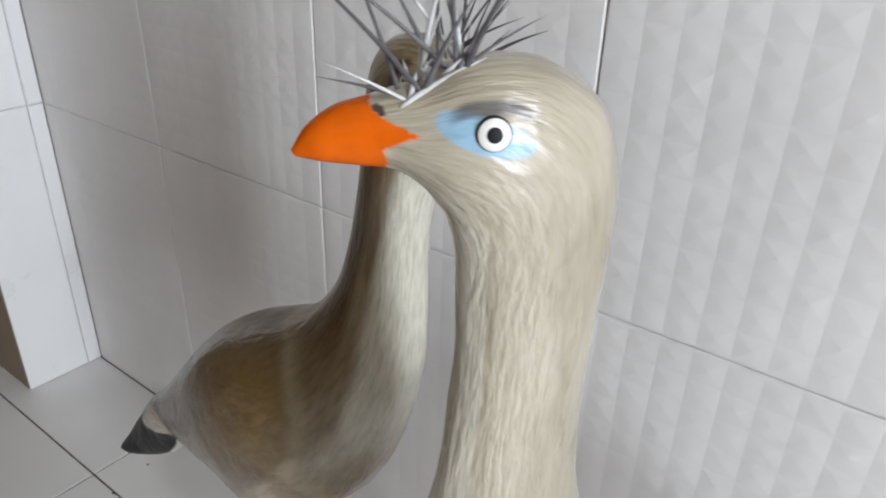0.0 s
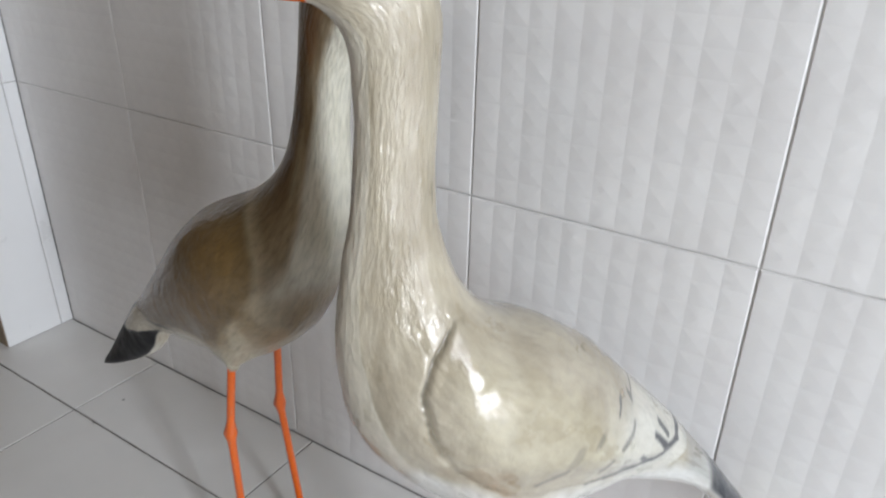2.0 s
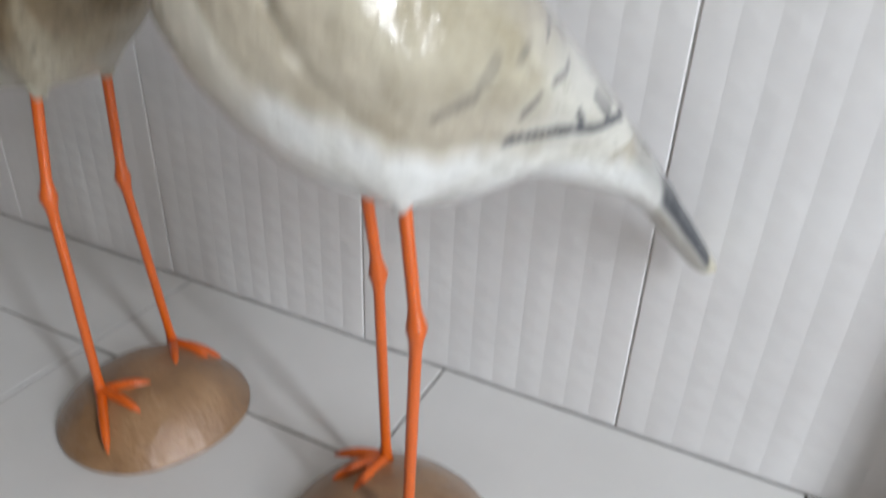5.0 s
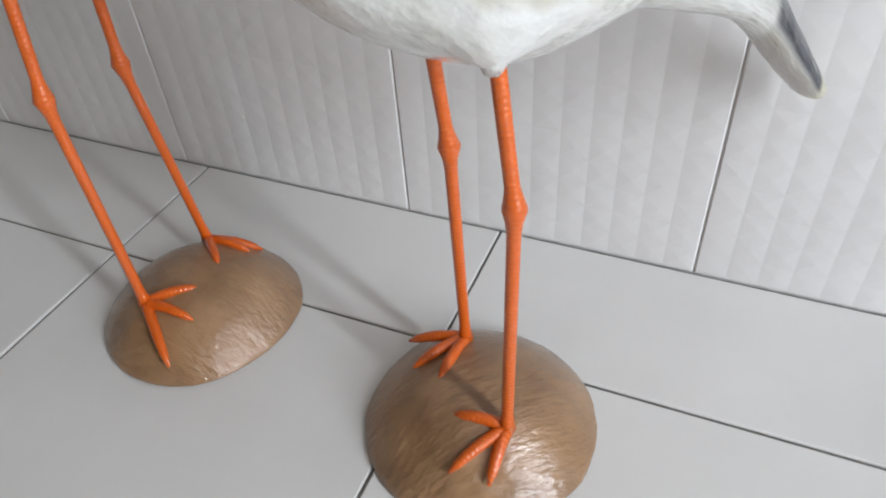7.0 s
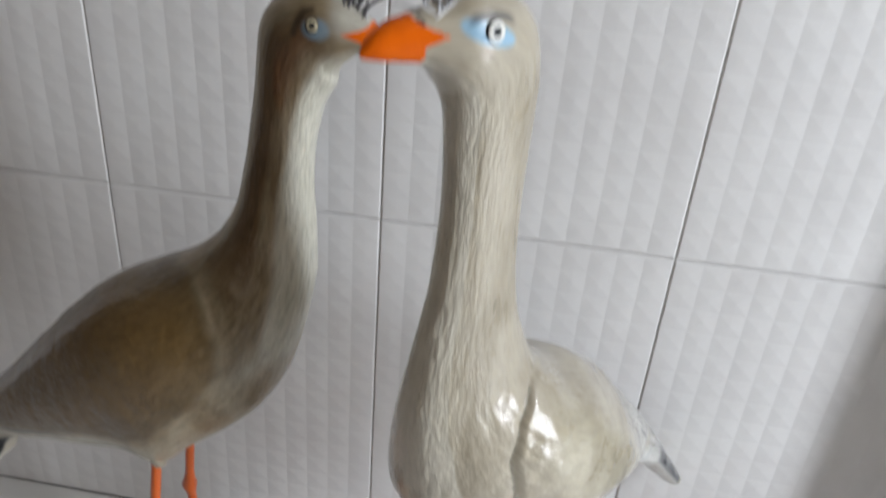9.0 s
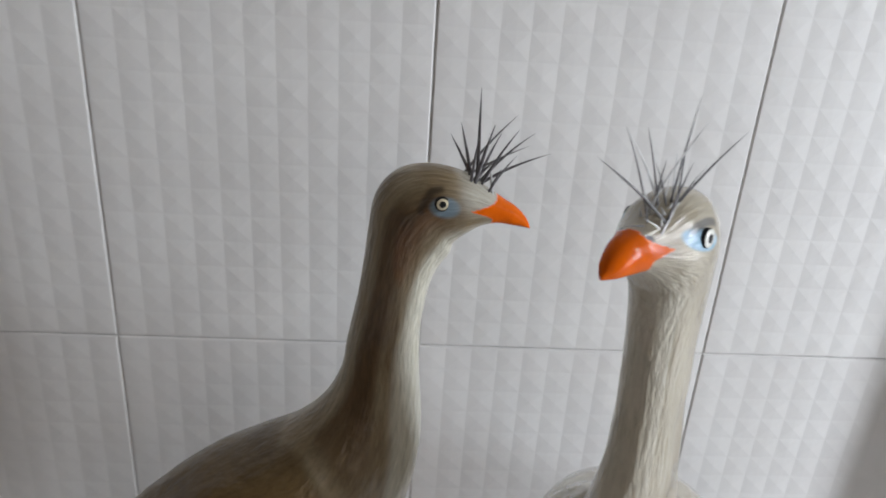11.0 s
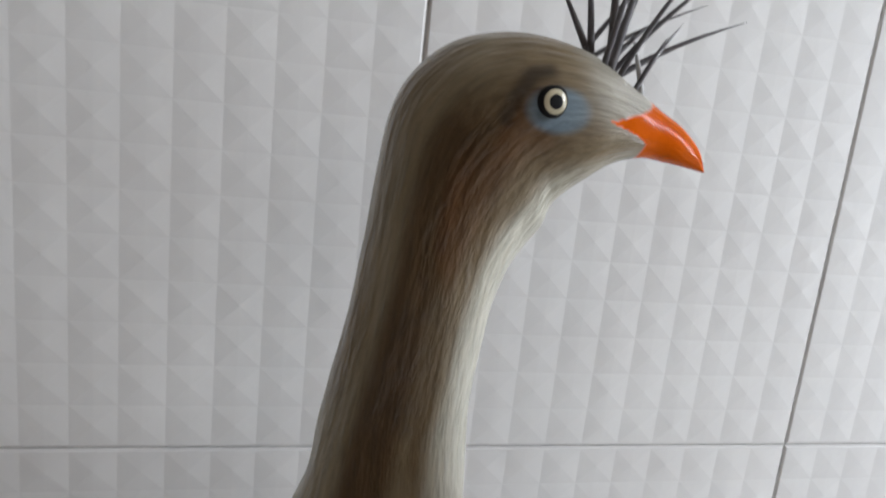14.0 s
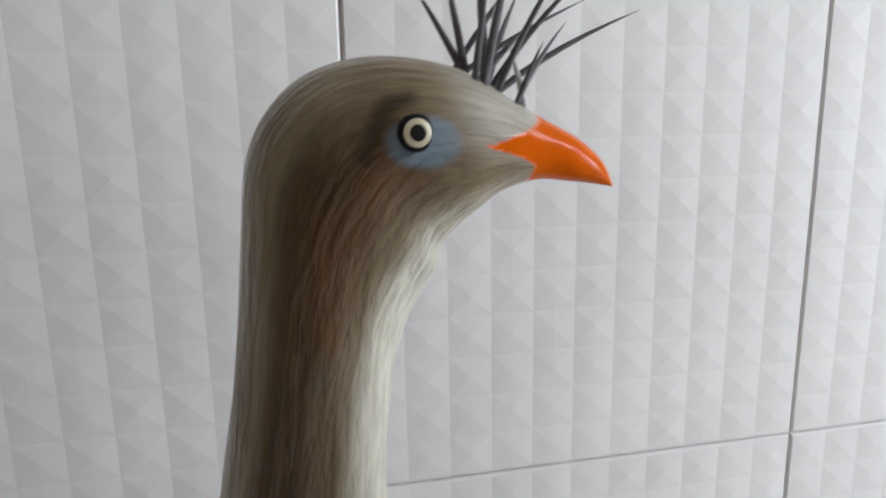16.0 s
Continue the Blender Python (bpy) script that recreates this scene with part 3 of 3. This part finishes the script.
def make_pale_bird():
    sh = Shell()
    loft(sh, ROWS_B, paint_b, WING_B, 0.018, 0.0160, 0.0046, [(0.022, -0.020, 0.348), (0.012, 0.045, 0.349)])
    leg(sh, (0.022, -0.020, 0.350), (0.005, -0.034, 0.2545), (-0.0044, -0.0451, 0.047),
        [(0.0384, -0.0735, 0.036), (0.0482, -0.0385, 0.043), (0.0364, -0.0112, 0.049)], WHITE)
    leg(sh, (0.012, 0.045, 0.350), (0.002, 0.0504, 0.2596), (0.0068, 0.0514, 0.047),
        [(0.0397, 0.0219, 0.048), (0.0616, 0.0600, 0.035), (0.0382, 0.0807, 0.031)], WHITE)
    stone(sh, 0.008, 0.0047, 0.101, 0.054, 1.0)
    crest(sh, (0.139, 0.0225, 0.7860), 1.0, [(0.050, 0.95, 0.15), (0.056, 0.62, -0.1), (0.063, 0.28, -0.15), (0.067, 0.10, 0.1), (0.067, -0.10, 0.30), (0.051, -0.25, 0.45),
          (0.054, 0.80, -0.55), (0.029, 1.7, 0.05), (0.022, 2.2, -0.1), (0.048, 0.0, -0.25), (0.038, -0.35, 0.05), (0.035, -0.5, -0.2), (0.032, -0.2, 0.1), (0.029, -0.9, 0.1),
          (0.040, 0.45, 0.25), (0.032, 0.2, 0.0), (0.026, -1.3, -0.1)], 0.42, 3, 0.7)
    crest(sh, (0.137, 0.0225, 0.7875), 1.0, [(0.010 + 0.002 * (k % 5), 0.5 - 0.12 * k, 0.2 * (k % 3 - 1)) for k in range(12)], 1.0, 5, 0.8)
    for side in (1, -1):
        eye(sh, (0.1217, 0.0213 + side * 0.0222, 0.7762), (0.12, side, 0.12), [(0.0054, 0.0006, "dark"), (0.0050, 0.0014, "white"), (0.0025, 0.0019, "dark"), (0.0012, 0.0021, "dark")])
    me = sh.finish("bird_statue", [M_PALE, M_BEAK, M_LEG, M_STONE, M_EYE_WHITE, M_BLACK, M_BRISTLE_DARK, M_BRISTLE_PALE, M_EYE_CREAM])
    ob = tagged(new("bird_statue", me), "cream painted bird statue with orange legs on a brown stone", "statue", "pair of bird statues")
    ob.matrix_world = pose(0.18, -0.231, 0, 0, 0, -132.97)
    return ob


# --- the brown bird ---
TAN, BROWN, UMBER, PEARL = (0.215, 0.16, 0.092), (0.125, 0.074, 0.025), (0.072, 0.036, 0.011), (0.54, 0.525, 0.45)
BLADE_A = [(-0.245, 0.307), (-0.215, 0.302), (-0.186, 0.312), (-0.150, 0.325), (-0.122, 0.334), (-0.140, 0.292), (-0.168, 0.280), (-0.232, 0.235), (-0.335, 0.180), (-0.335, 0.200), (-0.28, 0.266)]
WING_A = [(0.075, 0.560), (0.093, 0.543), (0.107, 0.511), (0.106, 0.485), (0.080, 0.450), (0.038, 0.417), (-0.012, 0.394), (-0.070, 0.370),
          (-0.130, 0.350), (-0.185, 0.345), (-0.205, 0.362), (-0.178, 0.398), (-0.132, 0.444), (-0.092, 0.484), (-0.038, 0.530), (0.026, 0.562)]
HEAD_A = [
    (0.2261, 0.7308, 0.2258, 0.7302, 0.0010, -0.0025), (0.2224, 0.7382, 0.2195, 0.7313, 0.0050, -0.0019),
    (0.2149, 0.7451, 0.2114, 0.7324, 0.0084, -0.0013), (0.2054, 0.7505, 0.2018, 0.7331, 0.0112, -0.0005),
    (0.1930, 0.7580, 0.1911, 0.7300, 0.0153, 0.0007), (0.1780, 0.7664, 0.1830, 0.7238, 0.0189, 0.0024),
    (0.1570, 0.7699, 0.1773, 0.7182, 0.0210, 0.0048), (0.1378, 0.7661, 0.1741, 0.7126, 0.0223, 0.0076),
    (0.1249, 0.7561, 0.1728, 0.7055, 0.0228, 0.0095), (0.1173, 0.7418, 0.1683, 0.6978, 0.0229, 0.0114),
]
NECK_A = [
    (0.1139, 0.7201, 0.1635, 0.6891, 0.0227, 0.0119), (0.1114, 0.6957, 0.1596, 0.6772, 0.0226, 0.0111),
    (0.1073, 0.6648, 0.1559, 0.6538, 0.0227, 0.0096), (0.1017, 0.6352, 0.1545, 0.6241, 0.0239, 0.0079),
    (0.0958, 0.6059, 0.1575, 0.5883, 0.0279, 0.0034), (0.0807, 0.5803, 0.1589, 0.5493, 0.0361, -0.0029),
    (0.0557, 0.5607, 0.1525, 0.5102, 0.0468, -0.0081), (0.0215, 0.5447, 0.1416, 0.4709, 0.0561, -0.0117),
    (-0.0119, 0.5279, 0.1204, 0.4309, 0.0613, -0.0133), (-0.0480, 0.4985, 0.0864, 0.3977, 0.0602, -0.0123),
]
TAIL_A = [
    (-0.0882, 0.4581, 0.0460, 0.3687, 0.0541, -0.0084), (-0.1238, 0.4212, 0.0011, 0.3512, 0.0470, -0.0047),
    (-0.1539, 0.3899, -0.0534, 0.3397, 0.0384, -0.0021), (-0.1794, 0.3635, -0.1026, 0.3301, 0.0299, -0.0004),
    (-0.2036, 0.3433, -0.1498, 0.3169, 0.0257, 0.0007), (-0.2420, 0.3005, -0.1731, 0.2843, 0.0209, 0.0013),
    (-0.2811, 0.2509, -0.2054, 0.2560, 0.0191, 0.0016), (-0.3103, 0.2150, -0.2617, 0.2240, 0.0180, 0.0017),
    (-0.3254, 0.1972, -0.3111, 0.2023, 0.0083, 0.0018),
]
ROWS_A = HEAD_A + NECK_A + TAIL_A


def paint_a(s, z, lat, th, d):
    j = 0.004 * fleck(s * 90, lat * 90, z * 25)
    if in_beak(s, z, (0.2004, 0.7505), (0.1980, 0.7320), (0.1837, 0.7444)) > j * 0.15:
        return ORANGE
    a = min(th, math.tau - th) + 0.35 * fleck(s * 30, lat * 30, z * 9)
    c = blend(TAN, (0.30, 0.25, 0.17), sstep(-0.2, 0.4, fleck(s * 40, lat * 40, z * 14)))
    # brown flanks of head and neck, pale front
    neck = sstep(0.535, 0.60, z) * sstep(0.765, 0.735, z + 0.35 * max(0.0, s - 0.155))
    c = blend(c, UMBER, 0.9 * neck * sstep(0.55, 0.95, a) * sstep(1.75, 1.35, a))
    c = blend(c, (0.15, 0.10, 0.05), 0.7 * neck * sstep(1.3, 1.6, a) * sstep(2.25, 1.85, a) * sstep(-0.15, 0.2, fleck(s * 110, lat * 60, z * 14)))
    c = blend(c, (0.15, 0.06, 0.018), 0.6 * neck * sstep(0.9, 1.2, a) * sstep(1.9, 1.6, a) * sstep(0.0, 0.3, fleck(s * 60, z * 16, 4)) * sstep(0.64, 0.69, z))
    c = blend(c, PEARL, 0.9 * sstep(1.9, 2.25, a) * sstep(0.46, 0.52, z) * sstep(0.745, 0.71, z))
    c = blend(c, (0.44, 0.41, 0.33), sstep(0.44, 0.36, z) * sstep(0.0, -0.006, d))
    # brown wing with a pale shoulder rim
    c = blend(c, BROWN, 0.95 * sstep(-0.002, 0.010, d + j))
    c = blend(c, (0.11, 0.078, 0.036), 0.45 * sstep(0.035, 0.006, d) * sstep(0.0, 0.006, d) + 0.15 * sstep(0.0, 0.35, fleck(s * 22, z * 30, 9)) * (d > 0.006))
    c = blend(c, (0.42, 0.37, 0.26), 0.25 * sstep(0.012, 0.0, abs(d + 0.002)) * sstep(0.06, 0.08, s) * sstep(0.485, 0.51, z))
    c = blend(c, (0.05, 0.05, 0.055), 0.9 * sstep(0.0055, 0.001, abs(d + 0.001)) * sstep(-0.04, -0.12, s) * (z < 0.385))
    # tail: dark upper edge, pale root that ends in a point, black blade, pale hem
    if s < -0.09 and d < 0.004:
        side = min(th, math.tau - th)
        c = blend(c, (0.40, 0.36, 0.29), sstep(-0.13, -0.16, s))
        c = blend(c, (0.04, 0.034, 0.03), sstep(0.95, 0.65, side) * sstep(-0.165, -0.185, s))
        c = blend(c, (0.58, 0.56, 0.49), sstep(2.45, 2.65, side) * sstep(-0.165, -0.185, s))
        c = blend(c, (0.016, 0.018, 0.022), sstep(-0.0015, 0.0015, poly_distance(s, z, BLADE_A) + j * 0.4) * sstep(2.75, 2.6, side))
        c = blend(c, (0.6, 0.58, 0.5), sstep(-0.319, -0.323, s + j))
    e = math.hypot((s - 0.1660) / 0.0112, (z - 0.7462) / 0.0078)
    if z > 0.725 and abs(lat) > 0.010:
        c = blend(c, (0.19, 0.29, 0.38), 0.85 * sstep(1.1, 0.7, e + j * 15))
        c = blend(c, (0.035, 0.024, 0.014), 0.85 * sstep(0.0048, 0.0012, near(s, z, [(0.1625, 0.7580), (0.1575, 0.7562), (0.1535, 0.7505), (0.1500, 0.7425)]) + j * 0.4))
    c = blend(c, (0.50, 0.49, 0.44), 0.7 * sstep(0.166, 0.184, s + j) * sstep(0.735, 0.752, z))
    return c


def make_brown_bird():
    sh = Shell()
    loft(sh, ROWS_A, paint_a, WING_A, -0.002, 0.0045, 0.0, [(0.026, -0.042, 0.358), (0.022, 0.026, 0.360)])
    leg(sh, (0.026, -0.042, 0.358), (0.014, -0.0487, 0.2655), (0.0154, -0.0466, 0.048),
        [(0.053, -0.012, 0.050), (0.069, -0.045, 0.044), (0.070, -0.088, 0.026)], (0.42, 0.40, 0.32))
    leg(sh, (0.022, 0.026, 0.360), (0.0054, 0.0335, 0.2525), (0.0053, 0.0562, 0.040),
        [(0.057, 0.076, 0.026), (0.0573, 0.0567, 0.040), (0.050, 0.0205, 0.051)], (0.42, 0.40, 0.32))
    stone(sh, 0.033, -0.001, 0.101, 0.054, 5.0)
    crest(sh, (0.190, -0.002, 0.7600), 1.0, [(0.034, -0.5, 0.1), (0.044, -0.22, -0.2), (0.067, -0.02, 0.1), (0.036, 0.05, -0.3), (0.044, 0.25, 0.2), (0.050, 0.4, -0.1), (0.040, 0.35, 0.4),
          (0.054, 0.62, 0.0), (0.052, 0.58, -0.2), (0.033, 0.55, 0.3), (0.044, 1.15, -0.1), (0.042, 1.3, 0.12), (0.028, 0.1, 0.0), (0.026, 0.8, 0.2), (0.022, 0.3, -0.2), (0.025, -0.1, 0.3)], 0.06, 8)
    for side in (1, -1):
        eye(sh, (0.1642, 0.0021 + side * 0.0196, 0.7488), (0.12, side, 0.06), [(0.0051, 0.0006, "dark"), (0.0039, 0.0014, "cream"), (0.0023, 0.0019, "dark"), (0.0012, 0.0021, "dark")])
    me = sh.finish("bird_statue", [M_BROWN, M_BEAK, M_LEG, M_STONE, M_EYE_WHITE, M_BLACK, M_BRISTLE_DARK, M_BRISTLE_PALE, M_EYE_CREAM])
    ob = tagged(new("bird_statue", me), "brown and grey painted bird statue on a brown stone", "statue", "pair of bird statues")
    ob.matrix_world = pose(-0.163, -0.213, 0, 0, 0, -1.7)
    return ob


make_pale_bird()
make_brown_bird()


# ---- specks lying on the floor ----
def speck(x, y, size, turn, seed):
    r = random.Random(seed)
    bm = bmesh.new()
    bmesh.ops.create_icosphere(bm, subdivisions=1, radius=size)
    for v in bm.verts:
        v.co = Vector((v.co.x * 1.7, v.co.y * 0.8, v.co.z * 0.55)) * r.uniform(0.75, 1.2)
    low = min(v.co.z for v in bm.verts)
    for v in bm.verts:
        v.co.z -= low
    me = bpy.data.meshes.new("paint_chip")
    bm.to_mesh(me)
    bm.free()
    me.materials.append(M_BRISTLE_DARK)
    ob = tagged(new("paint_chip", me), "tiny dark chip of paint lying on the floor tiles", "debris", "paint chips on the floor")
    ob.matrix_world = pose(x, y, 0.0003, 0, 0, turn)


speck(-0.636, -0.110, 0.0017, 60, 1)
speck(-0.622, -0.177, 0.0022, 20, 2)
